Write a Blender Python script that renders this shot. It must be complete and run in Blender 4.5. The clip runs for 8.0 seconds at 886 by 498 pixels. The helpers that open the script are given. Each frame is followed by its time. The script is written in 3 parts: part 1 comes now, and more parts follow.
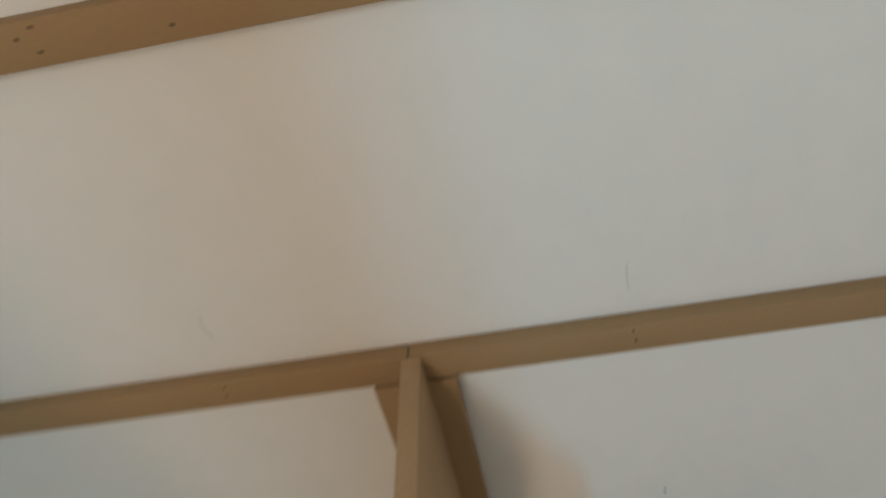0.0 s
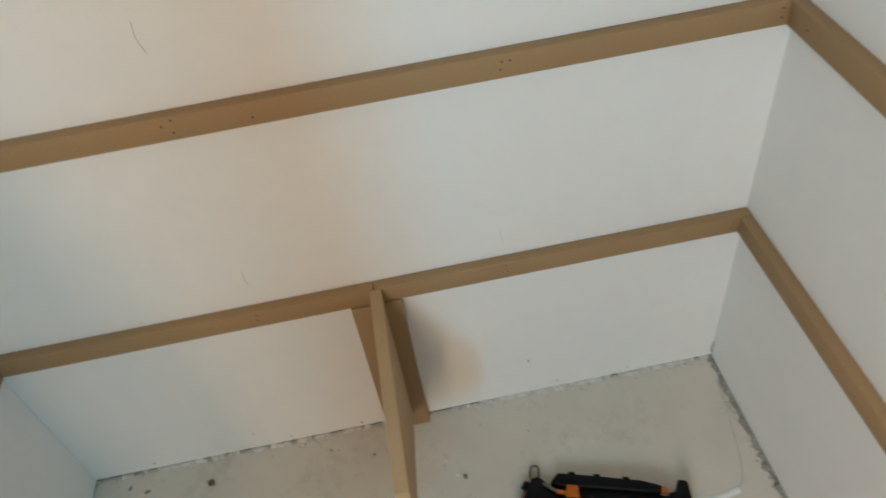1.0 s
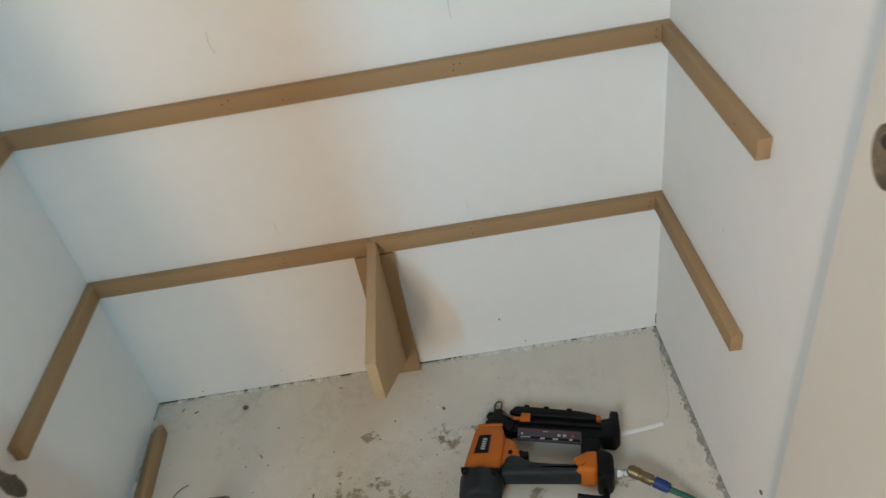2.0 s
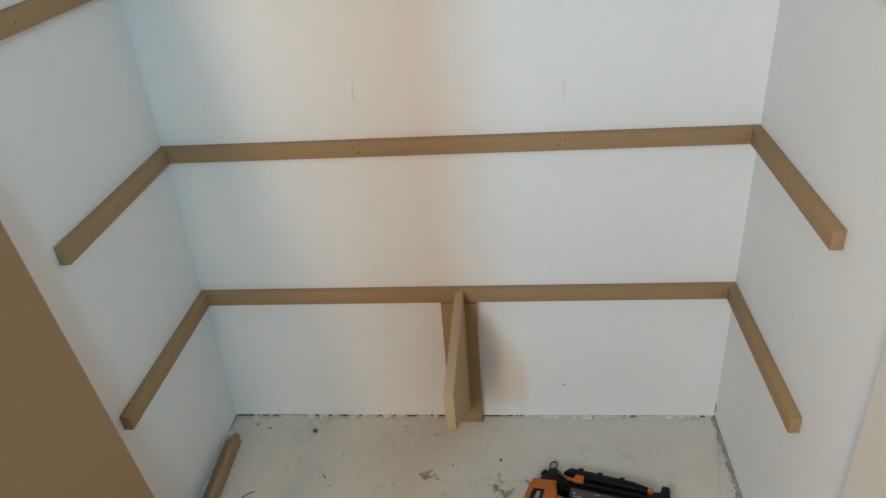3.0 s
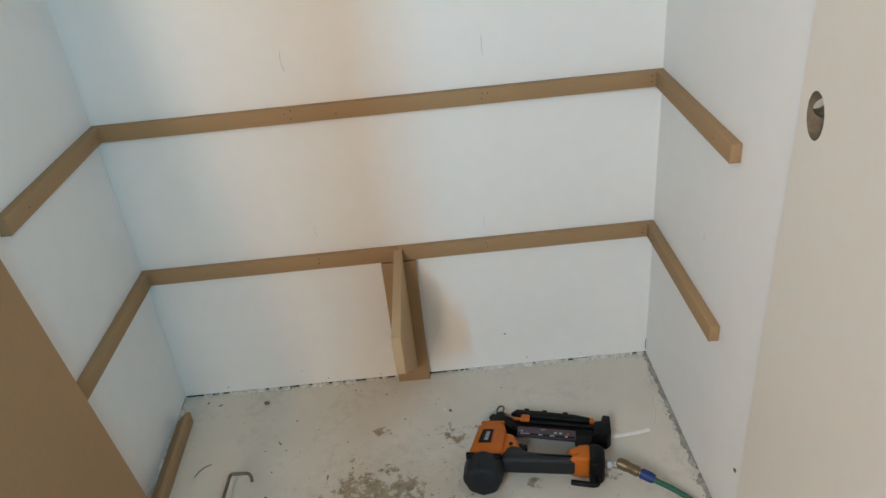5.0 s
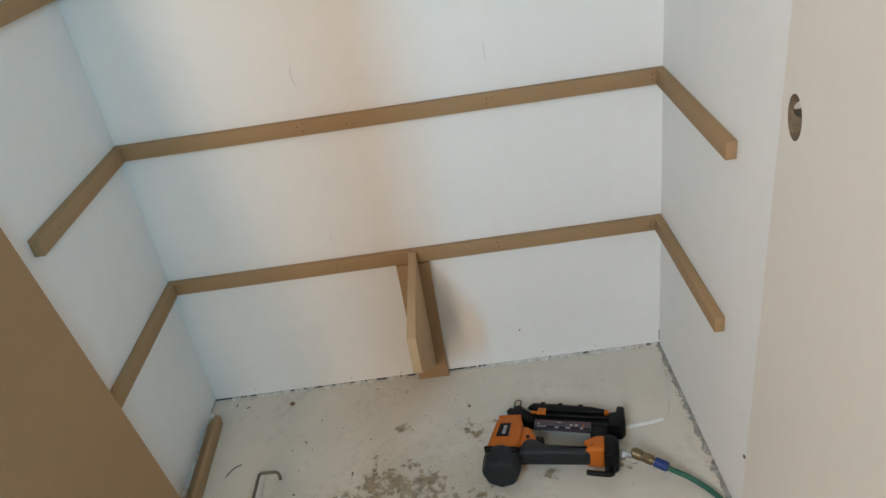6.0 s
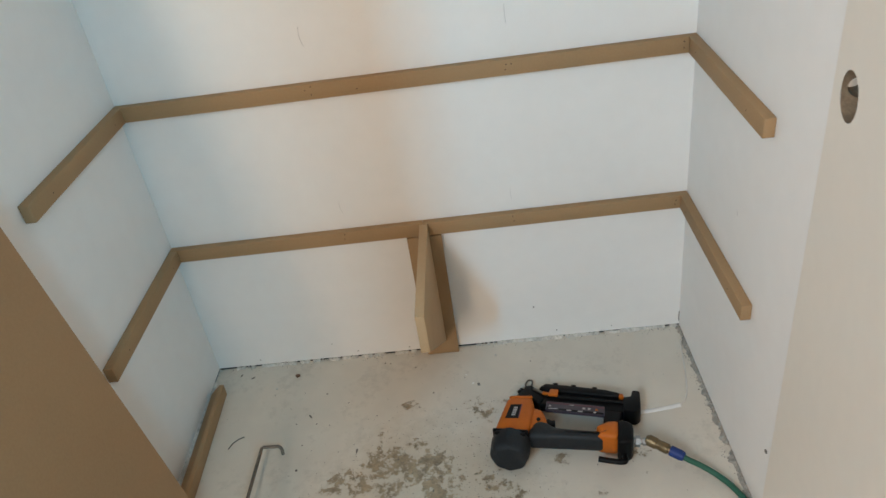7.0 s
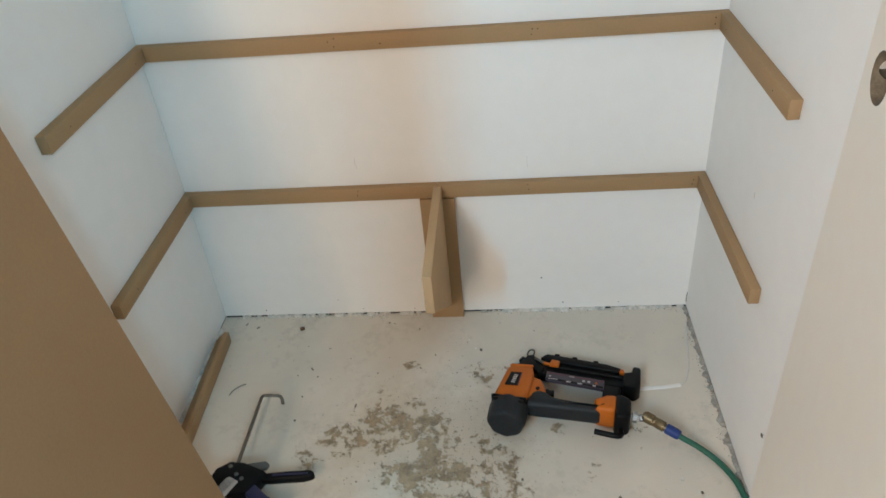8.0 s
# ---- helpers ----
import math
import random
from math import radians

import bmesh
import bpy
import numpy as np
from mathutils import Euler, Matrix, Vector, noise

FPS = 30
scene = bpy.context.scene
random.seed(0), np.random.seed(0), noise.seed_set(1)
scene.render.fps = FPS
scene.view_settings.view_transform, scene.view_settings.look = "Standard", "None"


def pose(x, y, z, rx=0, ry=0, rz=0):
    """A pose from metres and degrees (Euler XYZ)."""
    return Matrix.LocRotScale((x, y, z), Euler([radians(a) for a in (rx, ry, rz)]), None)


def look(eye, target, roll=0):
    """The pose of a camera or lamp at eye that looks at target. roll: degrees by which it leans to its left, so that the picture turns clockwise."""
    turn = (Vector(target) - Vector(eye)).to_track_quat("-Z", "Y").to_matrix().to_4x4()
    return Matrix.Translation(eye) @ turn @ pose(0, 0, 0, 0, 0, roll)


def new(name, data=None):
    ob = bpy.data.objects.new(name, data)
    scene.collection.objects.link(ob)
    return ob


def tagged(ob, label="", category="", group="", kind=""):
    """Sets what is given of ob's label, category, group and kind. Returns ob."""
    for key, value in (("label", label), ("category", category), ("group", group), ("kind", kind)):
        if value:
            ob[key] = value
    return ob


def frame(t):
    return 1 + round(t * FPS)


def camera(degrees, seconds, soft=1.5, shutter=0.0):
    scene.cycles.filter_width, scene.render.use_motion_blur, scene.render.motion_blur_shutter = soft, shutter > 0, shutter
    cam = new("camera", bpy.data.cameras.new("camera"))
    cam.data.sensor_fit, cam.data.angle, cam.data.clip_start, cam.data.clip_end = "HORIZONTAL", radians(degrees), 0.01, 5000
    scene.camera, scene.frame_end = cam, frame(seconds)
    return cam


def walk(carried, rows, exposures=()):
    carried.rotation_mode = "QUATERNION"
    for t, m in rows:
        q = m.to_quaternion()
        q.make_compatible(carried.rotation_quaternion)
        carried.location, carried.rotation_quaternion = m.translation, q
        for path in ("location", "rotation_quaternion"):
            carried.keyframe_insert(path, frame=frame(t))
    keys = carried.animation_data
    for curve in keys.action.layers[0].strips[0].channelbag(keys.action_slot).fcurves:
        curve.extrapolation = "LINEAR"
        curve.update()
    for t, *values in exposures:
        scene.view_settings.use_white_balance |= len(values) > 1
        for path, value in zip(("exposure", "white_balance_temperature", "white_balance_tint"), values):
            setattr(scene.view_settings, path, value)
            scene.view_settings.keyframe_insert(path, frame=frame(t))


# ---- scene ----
cam = camera(62.5, 8.0, shutter=0.4)
PATH = [
    (0, (0.69, -0.474, 0.836), (0.475, 1.112, -0.363), -13.5),
    (0.1, (0.682, -0.472, 0.885), (0.434, 0.988, -0.459), -14.1),
    (0.2, (0.673, -0.486, 0.935), (0.416, 0.89, -0.493), -16.6),
    (0.3, (0.668, -0.504, 0.989), (0.409, 0.808, -0.499), -19.8),
    (0.5, (0.662, -0.579, 1.081), (0.414, 0.711, -0.428), -19.6),
    (0.6, (0.659, -0.621, 1.106), (0.434, 0.733, -0.349), -17.5),
    (0.8, (0.646, -0.701, 1.147), (0.607, 0.724, -0.256), -12.5),
    (0.9, (0.647, -0.729, 1.161), (0.668, 0.689, -0.25), -11.0),
    (1, (0.648, -0.751, 1.161), (0.72, 0.666, -0.248), -9.1),
    (1.2, (0.651, -0.782, 1.173), (0.769, 0.625, -0.243), -7.5),
    (2.3, (0.784, -1.261, 1.247), (0.652, 0.393, 0.131), -10.1),
    (2.5, (0.771, -1.277, 1.264), (0.613, 0.412, 0.205), -8.7),
    (2.7, (0.747, -1.284, 1.26), (0.538, 0.417, 0.229), -6.7),
    (3, (0.703, -1.309, 1.237), (0.499, 0.408, 0.231), -4.6),
    (3.2, (0.686, -1.338, 1.232), (0.532, 0.405, 0.264), -3.5),
    (3.3, (0.684, -1.347, 1.22), (0.586, 0.423, 0.294), -2.9),
    (3.4, (0.703, -1.363, 1.204), (0.643, 0.45, 0.362), -2.1),
    (3.5, (0.681, -1.38, 1.206), (0.681, 0.456, 0.411), -1.0),
    (3.7, (0.684, -1.392, 1.187), (0.703, 0.417, 0.335), -1.1),
    (4, (0.682, -1.416, 1.174), (0.704, 0.364, 0.262), -1.7),
    (4.5, (0.693, -1.413, 1.164), (0.684, 0.329, 0.182), -4.1),
    (4.7, (0.691, -1.412, 1.172), (0.682, 0.32, 0.171), -4.9),
    (5.8, (0.709, -1.451, 1.208), (0.631, 0.274, 0.199), -8.8),
    (6, (0.721, -1.453, 1.219), (0.634, 0.268, 0.205), -9.3),
    (6.5, (0.726, -1.456, 1.209), (0.628, 0.243, 0.158), -9.5),
    (7, (0.729, -1.38, 1.201), (0.585, 0.288, 0.106), -8.9),
    (7.5, (0.727, -1.361, 1.199), (0.549, 0.28, 0.069), -8.1),
    (8, (0.73, -1.386, 1.187), (0.548, 0.234, 0.028), -5.6),
]
walk(cam, [(t, look(eye, target, roll)) for t, eye, target, roll in PATH],
     exposures=[(0.0, -0.28, 6800, 9.5), (0.5, -0.10, 6650, 9), (1.2, -0.04, 6650, 8), (2.3, 0.04, 6420, 9), (3.5, 0.0, 6420, 10), (4.5, 0.06, 6420, 10), (6.5, 0.08, 6420, 10),
                (7.2, 0.15, 6420, 10), (8.0, 0.23, 6420, 10)])

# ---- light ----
WARM = (1.0, 0.68, 0.48)   # added warm lamp for the side wall and door
PEACH = (1.0, 0.765, 0.56)    # added lamp for the warm middle band
DEEPBLUE = (0.14, 0.63, 1.0)      # added lamp for the cool right part of the back wall
PALEBLUE = (0.30, 0.73, 1.0)     # added lamps for the cool left part
ROOM = -2.74                 # inner face of the unseen wall added to hold the lamps
# left edge, right edge, sill, lintel, power and colour of each made-up opening in that wall
SLOTS = ((-1.10, -0.62, 1.62, 2.34, 32, WARM), (-0.405, -0.285, 1.62, 2.34, 32, DEEPBLUE), (-0.05, 0.13, 1.00, 2.34, 30, PEACH),
         (1.32, 1.57, 1.62, 2.34, 26, PALEBLUE), (1.68, 1.96, 1.62, 2.34, 4, PALEBLUE))
world = bpy.data.worlds.new("daylight")
scene.world = world
world.use_nodes = True
wn = world.node_tree
sky = wn.nodes.new("ShaderNodeTexSky")
sky.sky_type, sky.sun_disc = "NISHITA", False
sky.sun_elevation, sky.sun_rotation = radians(38), radians(150)
wn.links.new(sky.outputs[0], wn.nodes["Background"].inputs[0])
wn.nodes["Background"].inputs[1].default_value = 0.08


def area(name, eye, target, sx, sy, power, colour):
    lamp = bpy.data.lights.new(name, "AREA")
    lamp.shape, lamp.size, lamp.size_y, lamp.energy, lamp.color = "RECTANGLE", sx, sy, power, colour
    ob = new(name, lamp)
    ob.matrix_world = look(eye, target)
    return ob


# unseen area lamps, placed and tinted to give the closet's colour bands
for a, b, lo, hi, power, colour in SLOTS:
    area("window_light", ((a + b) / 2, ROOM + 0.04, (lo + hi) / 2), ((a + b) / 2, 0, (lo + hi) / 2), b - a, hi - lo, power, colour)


# ---- materials ----
def material(name, colour, rough=0.6, metal=0.0, vary=0.06, grain=60.0, blotch=4.0, bump=0.05, bump_scale=400.0, spec=0.5):
    """A surface with fine grain, broad unevenness and a fine relief, in object space metres."""
    m = bpy.data.materials.new(name)
    m.use_nodes = True
    nt = m.node_tree
    b = nt.nodes["Principled BSDF"]
    b.inputs["Roughness"].default_value, b.inputs["Metallic"].default_value = rough, metal
    b.inputs["Specular IOR Level"].default_value = spec
    geo = nt.nodes.new("ShaderNodeNewGeometry")
    fine, broad = nt.nodes.new("ShaderNodeTexNoise"), nt.nodes.new("ShaderNodeTexNoise")
    fine.inputs["Scale"].default_value, broad.inputs["Scale"].default_value = grain, blotch
    fine.inputs["Detail"].default_value, broad.inputs["Detail"].default_value = 6, 5
    nt.links.new(geo.outputs["Position"], fine.inputs["Vector"])
    nt.links.new(geo.outputs["Position"], broad.inputs["Vector"])
    add = nt.nodes.new("ShaderNodeMath")
    nt.links.new(fine.outputs["Fac"], add.inputs[0]), nt.links.new(broad.outputs["Fac"], add.inputs[1])
    span = nt.nodes.new("ShaderNodeMapRange")
    nt.links.new(add.outputs[0], span.inputs["Value"])
    for i, v in zip((1, 2, 3, 4), (0.6, 1.4, 1 - vary, 1 + vary)):
        span.inputs[i].default_value = v
    mul = nt.nodes.new("ShaderNodeVectorMath")
    mul.operation = "SCALE"
    mul.inputs[0].default_value = colour
    nt.links.new(span.outputs[0], mul.inputs["Scale"])
    nt.links.new(mul.outputs[0], b.inputs["Base Color"])
    if bump:
        tex, bm_ = nt.nodes.new("ShaderNodeTexNoise"), nt.nodes.new("ShaderNodeBump")
        tex.inputs["Scale"].default_value, tex.inputs["Detail"].default_value = bump_scale, 3
        bm_.inputs["Strength"].default_value, bm_.inputs["Distance"].default_value = bump, 0.002
        nt.links.new(geo.outputs["Position"], tex.inputs["Vector"])
        nt.links.new(tex.outputs["Fac"], bm_.inputs["Height"])
        nt.links.new(bm_.outputs[0], b.inputs["Normal"])
    return m


def floor_material():
    """Pale painted slab, worn through to brown mortar in one ragged patch, with scattered specks."""
    m = material("worn_floor", (0.62, 0.57, 0.49), 0.7, vary=0.07, grain=14, blotch=5, bump=0.06, bump_scale=120)
    nt = m.node_tree
    b = nt.nodes["Principled BSDF"]
    base = b.inputs["Base Color"].links[0].from_socket
    geo = nt.nodes.new("ShaderNodeNewGeometry")

    def math_(op, a, c, d=None):
        n = nt.nodes.new("ShaderNodeMath")
        n.operation = op
        for i, v in enumerate((a, c, d)):
            if v is None:
                continue
            if isinstance(v, (int, float)):
                n.inputs[i].default_value = v
            else:
                nt.links.new(v, n.inputs[i])
        return n.outputs[0]

    def noise_(scale, detail=6.0, rough=0.6):
        n = nt.nodes.new("ShaderNodeTexNoise")
        n.inputs["Scale"].default_value, n.inputs["Detail"].default_value, n.inputs["Roughness"].default_value = scale, detail, rough
        nt.links.new(geo.outputs["Position"], n.inputs["Vector"])
        return n.outputs["Fac"]

    def blob(x, y, rx, ry):
        mp = nt.nodes.new("ShaderNodeMapping")
        mp.inputs["Location"].default_value = (-x / rx, -y / ry, 0)
        mp.inputs["Scale"].default_value = (1 / rx, 1 / ry, 0)
        nt.links.new(geo.outputs["Position"], mp.inputs["Vector"])
        ln = nt.nodes.new("ShaderNodeVectorMath")
        ln.operation = "LENGTH"
        nt.links.new(mp.outputs[0], ln.inputs[0])
        return math_("SUBTRACT", 1.0, ln.outputs["Value"])

    def span_(value, lo, hi, top):
        n = nt.nodes.new("ShaderNodeMapRange")
        nt.links.new(value, n.inputs["Value"])
        for i, v in zip((1, 2, 3, 4), (lo, hi, 0.0, top)):
            n.inputs[i].default_value = v
        return n

    def mix_(fac, a, c):
        n = nt.nodes.new("ShaderNodeMix")
        n.data_type = "RGBA"
        nt.links.new(fac, n.inputs[0]), nt.links.new(a, n.inputs[6])
        if isinstance(c, tuple):
            n.inputs[7].default_value = c
        else:
            nt.links.new(c, n.inputs[7])
        return n.outputs[2]

    # the scuffed spots: centre and half axes
    worn = blob(0.305, -0.437, 0.045, 0.062)
    for place in ((0.333, -0.409, 0.055, 0.042), (0.366, -0.386, 0.07, 0.04), (0.424, -0.335, 0.045, 0.033), (0.445, -0.272, 0.021, 0.023), (0.5, -0.184, 0.026, 0.021), (0.464, -0.354, 0.054, 0.044),
                  (0.515, -0.379, 0.038, 0.026), (0.548, -0.344, 0.032, 0.028), (0.517, -0.297, 0.019, 0.025), (0.438, -0.396, 0.06, 0.035), (0.548, -0.448, 0.028, 0.061), (0.547, -0.508, 0.04, 0.052),
                  (0.498, -0.492, 0.045, 0.049), (0.582, -0.391, 0.026, 0.026), (0.592, -0.48, 0.051, 0.038), (0.676, -0.412, 0.033, 0.03), (0.697, -0.474, 0.045, 0.044), (0.737, -0.521, 0.028, 0.025),
                  (0.66, -0.55, 0.14, 0.07), (0.669, -0.212, 0.047, 0.044), (0.711, -0.194, 0.03, 0.026), (0.975, -0.395, 0.028, 0.046), (0.821, -0.372, 0.023, 0.023), (0.875, -0.475, 0.022, 0.032)):
        worn = math_("MAXIMUM", worn, blob(*place))
    worn = math_("MINIMUM", math_("MAXIMUM", worn, -0.6), 0.45)
    around = math_("MAXIMUM", blob(0.55, -0.42, 0.30, 0.27), -0.4)
    # a faint tan smudge, brown mortar where the paint is gone, and dark flecks
    smudge = span_(math_("ADD", around, noise_(24, 10, 0.7)), 0.68, 1.15, 0.6)
    scuff = span_(math_("ADD", math_("MULTIPLY", noise_(7, 3, 0.5), 0.5), math_("MULTIPLY", noise_(45, 8, 0.7), 0.5)), 0.535, 0.63, 0.4)
    ragged = math_("MULTIPLY_ADD", noise_(68, 12, 0.74), 1.25, math_("MULTIPLY", noise_(24, 6, 0.62), 1.05))
    ragged = math_("ADD", ragged, math_("ADD", math_("MULTIPLY", worn, 0.27), math_("MULTIPLY", math_("MAXIMUM", around, -0.1), 0.20)))
    mask = span_(ragged, 1.325, 1.42, 0.9)
    flecks = math_("ADD", noise_(105, 4, 0.62), math_("ADD", math_("MULTIPLY", around, 0.10), math_("MULTIPLY", worn, 0.10)))
    specks = span_(flecks, 0.755, 0.80, 0.85)
    tone = span_(noise_(38, 8, 0.66), 0.36, 0.64, 1.35)
    tone.inputs[3].default_value = 0.55
    mud = nt.nodes.new("ShaderNodeVectorMath")
    mud.operation = "SCALE"
    mud.inputs[0].default_value = (0.30, 0.228, 0.143)
    nt.links.new(tone.outputs[0], mud.inputs["Scale"])
    out = mix_(scuff.outputs[0], base, (0.42, 0.385, 0.33, 1))
    out = mix_(smudge.outputs[0], out, (0.47, 0.395, 0.295, 1))
    out = mix_(mask.outputs[0], out, mud.outputs[0])
    out = mix_(specks.outputs[0], out, (0.17, 0.14, 0.105, 1))
    nt.links.new(out, b.inputs["Base Color"])
    relief = nt.nodes.new("ShaderNodeBump")
    relief.invert = True
    relief.inputs["Strength"].default_value, relief.inputs["Distance"].default_value = 0.5, 0.003
    nt.links.new(mask.outputs[0], relief.inputs["Height"])
    old = b.inputs["Normal"].links[0].from_node
    nt.links.new(old.outputs[0], relief.inputs["Normal"])
    nt.links.new(relief.outputs[0], b.inputs["Normal"])
    return m


PAINT = material("white_wall_paint", (0.80, 0.785, 0.76), 0.62, vary=0.025, grain=25, blotch=3, bump=0.10, bump_scale=220)
DOORPAINT = material("white_door_primer", (0.80, 0.738, 0.652), 0.5, vary=0.02, grain=40, blotch=2.5, bump=0.03, bump_scale=300)
MDF = material("mdf", (0.345, 0.218, 0.112), 0.72, vary=0.07, grain=220, blotch=7, bump=0.08, bump_scale=900, spec=0.3)
SHEETMDF = material("pressed_mdf_face", (0.355, 0.212, 0.108), 0.68, vary=0.07, grain=240, blotch=5, bump=0.07, bump_scale=900, spec=0.25)
PALEMDF = material("pale_mdf", (0.46, 0.305, 0.17), 0.8, vary=0.07, grain=240, blotch=9, bump=0.12, bump_scale=900, spec=0.25)
FLOOR = floor_material()
# made-up surfaces of the unseen room, dark so little light bounces back
DIMROOM = material("bounce_cutting_grey", (0.27, 0.265, 0.255), 0.9, vary=0.12, grain=20, blotch=2, bump=0.15, bump_scale=150)
DIMFLOOR = material("bounce_cutting_brown", (0.13, 0.10, 0.075), 0.6, vary=0.2, grain=30, blotch=3, bump=0.1)
MORTAR = material("crumbled_plaster", (0.55, 0.53, 0.49), 0.9, vary=0.4, grain=260, blotch=70, bump=0.4, bump_scale=300)
GREYMORTAR = material("dirty_plaster", (0.30, 0.285, 0.255), 0.95, vary=0.45, grain=200, blotch=60, bump=0.5, bump_scale=300)
# near-black colour standing in for the shade in the wall gaps
GAPSHADE = material("painted_gap_shade", (0.03, 0.032, 0.034), 0.95, vary=0.4, grain=120, blotch=25, bump=0.3)
HOLE = material("nail_hole", (0.05, 0.035, 0.02), 0.9, bump=0)
PENCIL = material("pencil_line", (0.47, 0.46, 0.45), 0.8, vary=0.3, grain=300, bump=0)
ORANGE = material("orange_cast_shell", (0.50, 0.122, 0.008), 0.5, vary=0.10, grain=120, blotch=20, bump=0.08, bump_scale=700, spec=0.3)
RUBBER = material("charcoal_rubber", (0.014, 0.0165, 0.0195), 0.55, vary=0.25, grain=150, blotch=30, bump=0.15, bump_scale=900, spec=0.3)
BLACK = material("black_plastic", (0.004, 0.004, 0.0045), 0.48, vary=0.3, grain=120, blotch=30, bump=0.06, spec=0.14)
STICKER = material("dark_sticker", (0.045, 0.035, 0.05), 0.35, vary=0.2, grain=90, blotch=60, bump=0)
PALE = material("pale_print", (0.45, 0.43, 0.43), 0.5, bump=0)
REDPRINT = material("red_print", (0.10, 0.035, 0.05), 0.5, bump=0)
STEEL = material("zinc_steel", (0.42, 0.42, 0.42), 0.42, 1.0, vary=0.08, grain=200, blotch=40, bump=0.05)
ROD = material("dull_steel_rod", (0.16, 0.145, 0.125), 0.5, 0.8, vary=0.25, grain=200, blotch=50, bump=0.1)
BRASS = material("brass_coupler", (0.20, 0.15, 0.085), 0.42, 0.85, vary=0.15, grain=200, blotch=60, bump=0.08)
BLUE = material("blue_sleeve", (0.006, 0.030, 0.16), 0.6, vary=0.1, bump=0.05)
GREEN = material("green_hose", (0.014, 0.098, 0.062), 0.6, vary=0.1, grain=300, bump=0.06)
NAVY = material("navy_trigger", (0.018, 0.018, 0.06), 0.35, vary=0.15, bump=0.05)
GREYMETAL = material("grey_lever", (0.10, 0.105, 0.10), 0.5, 0.3, vary=0.15, bump=0.1)
CHIP = material("brown_chip", (0.16, 0.085, 0.05), 0.85, vary=0.3, grain=300, bump=0.3)
GRIT = material("grey_grit", (0.17, 0.15, 0.13), 0.9, vary=0.4, grain=300, bump=0.3)
WHITEPLASTIC = material("white_plastic", (0.78, 0.77, 0.75), 0.5, vary=0.05, bump=0.03)
GREYLINE = material("grey_cord", (0.62, 0.60, 0.56), 0.7, vary=0.1, bump=0.05)


# ---- building helpers ----
def mesh_of(name, bm, mat, smooth=False):
    bmesh.ops.recalc_face_normals(bm, faces=bm.faces)
    me = bpy.data.meshes.new(name)
    bm.to_mesh(me)
    bm.free()
    me.materials.append(mat)
    if smooth:
        me.shade_smooth()
        me.set_sharp_from_angle(angle=radians(38))
    return me


def part(name, bm, mat, parent, label="", smooth=True):
    """One mesh under a thing; its coordinates are the parent's own."""
    ob = new(name, mesh_of(name, bm, mat, smooth))
    ob.parent = parent
    if label:
        ob["label"] = label
    return ob


def thing(name, bm, mat, label, category, group="", kind="", at=None, smooth=True):
    ob = new(name, mesh_of(name, bm, mat, smooth))
    if at is not None:
        ob.matrix_world = at
    return tagged(ob, label, category, group, kind)


def holder(name, label, category, group="", kind="", at=None):
    ob = new(name)
    ob.empty_display_size = 0.05
    if at is not None:
        ob.matrix_world = at
    return tagged(ob, label, category, group, kind)


def box(lo, hi, bevel=0.0, segments=2):
    bm = bmesh.new()
    bmesh.ops.create_cube(bm, size=1)
    for v in bm.verts:
        for i in range(3):
            v.co[i] = lo[i] if v.co[i] < 0 else hi[i]
    if bevel:
        bmesh.ops.bevel(bm, geom=bm.edges[:], offset=bevel, segments=segments, profile=0.5, affect="EDGES")
    return bm


def boxes(*ranges):
    bm = bmesh.new()
    for lo, hi in ranges:
        b = box(lo, hi)
        me = bpy.data.meshes.new("tmp")
        b.to_mesh(me)
        b.free()
        bm.from_mesh(me)
        bpy.data.meshes.remove(me)
    return bm


def prism(outline, lo, hi, bevel=0.0, axes="uvz", segments=2):
    """An outline in the plane, pushed from lo to hi. axes uvz: across x and y, up z; yzx: outline in y and z, pushed along x."""
    bm = bmesh.new()
    put_ = (lambda a, b, c: (a, b, c)) if axes == "uvz" else (lambda a, b, c: (c, a, b))
    f = bm.faces.new([bm.verts.new(put_(a, b, lo)) for a, b in outline])
    r = bmesh.ops.extrude_face_region(bm, geom=[f])
    step = Vector(put_(0, 0, hi - lo))
    for v in r["geom"]:
        if isinstance(v, bmesh.types.BMVert):
            v.co += step
    if bevel:
        bmesh.ops.bevel(bm, geom=bm.edges[:], offset=bevel, segments=segments, profile=0.5, affect="EDGES")
    return bm


def lathe(profile, start, way, sides=24):
    """Turns a profile of (along, radius) round the line from start along way."""
    start, way = Vector(start), Vector(way).normalized()
    side = way.orthogonal().normalized()
    up = way.cross(side)
    bm = bmesh.new()
    rings = []
    for along, r in profile:
        rings.append([bm.verts.new(start + way * along + (side * math.cos(a) + up * math.sin(a)) * max(r, 1e-5))
                      for a in (2 * math.pi * k / sides for k in range(sides))])
    for a, b in zip(rings, rings[1:]):
        for k in range(sides):
            bm.faces.new((a[k], a[(k + 1) % sides], b[(k + 1) % sides], b[k]))
    bm.faces.new(rings[0]), bm.faces.new(rings[-1])
    return bm


def smooth_line(points, steps=8):
    """Catmull-Rom through the points."""
    p = [Vector(q) for q in points]
    p = [2 * p[0] - p[1], *p, 2 * p[-1] - p[-2]]
    out = []
    for a, b, c, d in zip(p, p[1:], p[2:], p[3:]):
        for k in range(steps):
            t = k / steps
            out.append(0.5 * (2 * b + (c - a) * t + (2 * a - 5 * b + 4 * c - d) * t * t + (3 * b - a - 3 * c + d) * t ** 3))
    return out + [p[-2]]


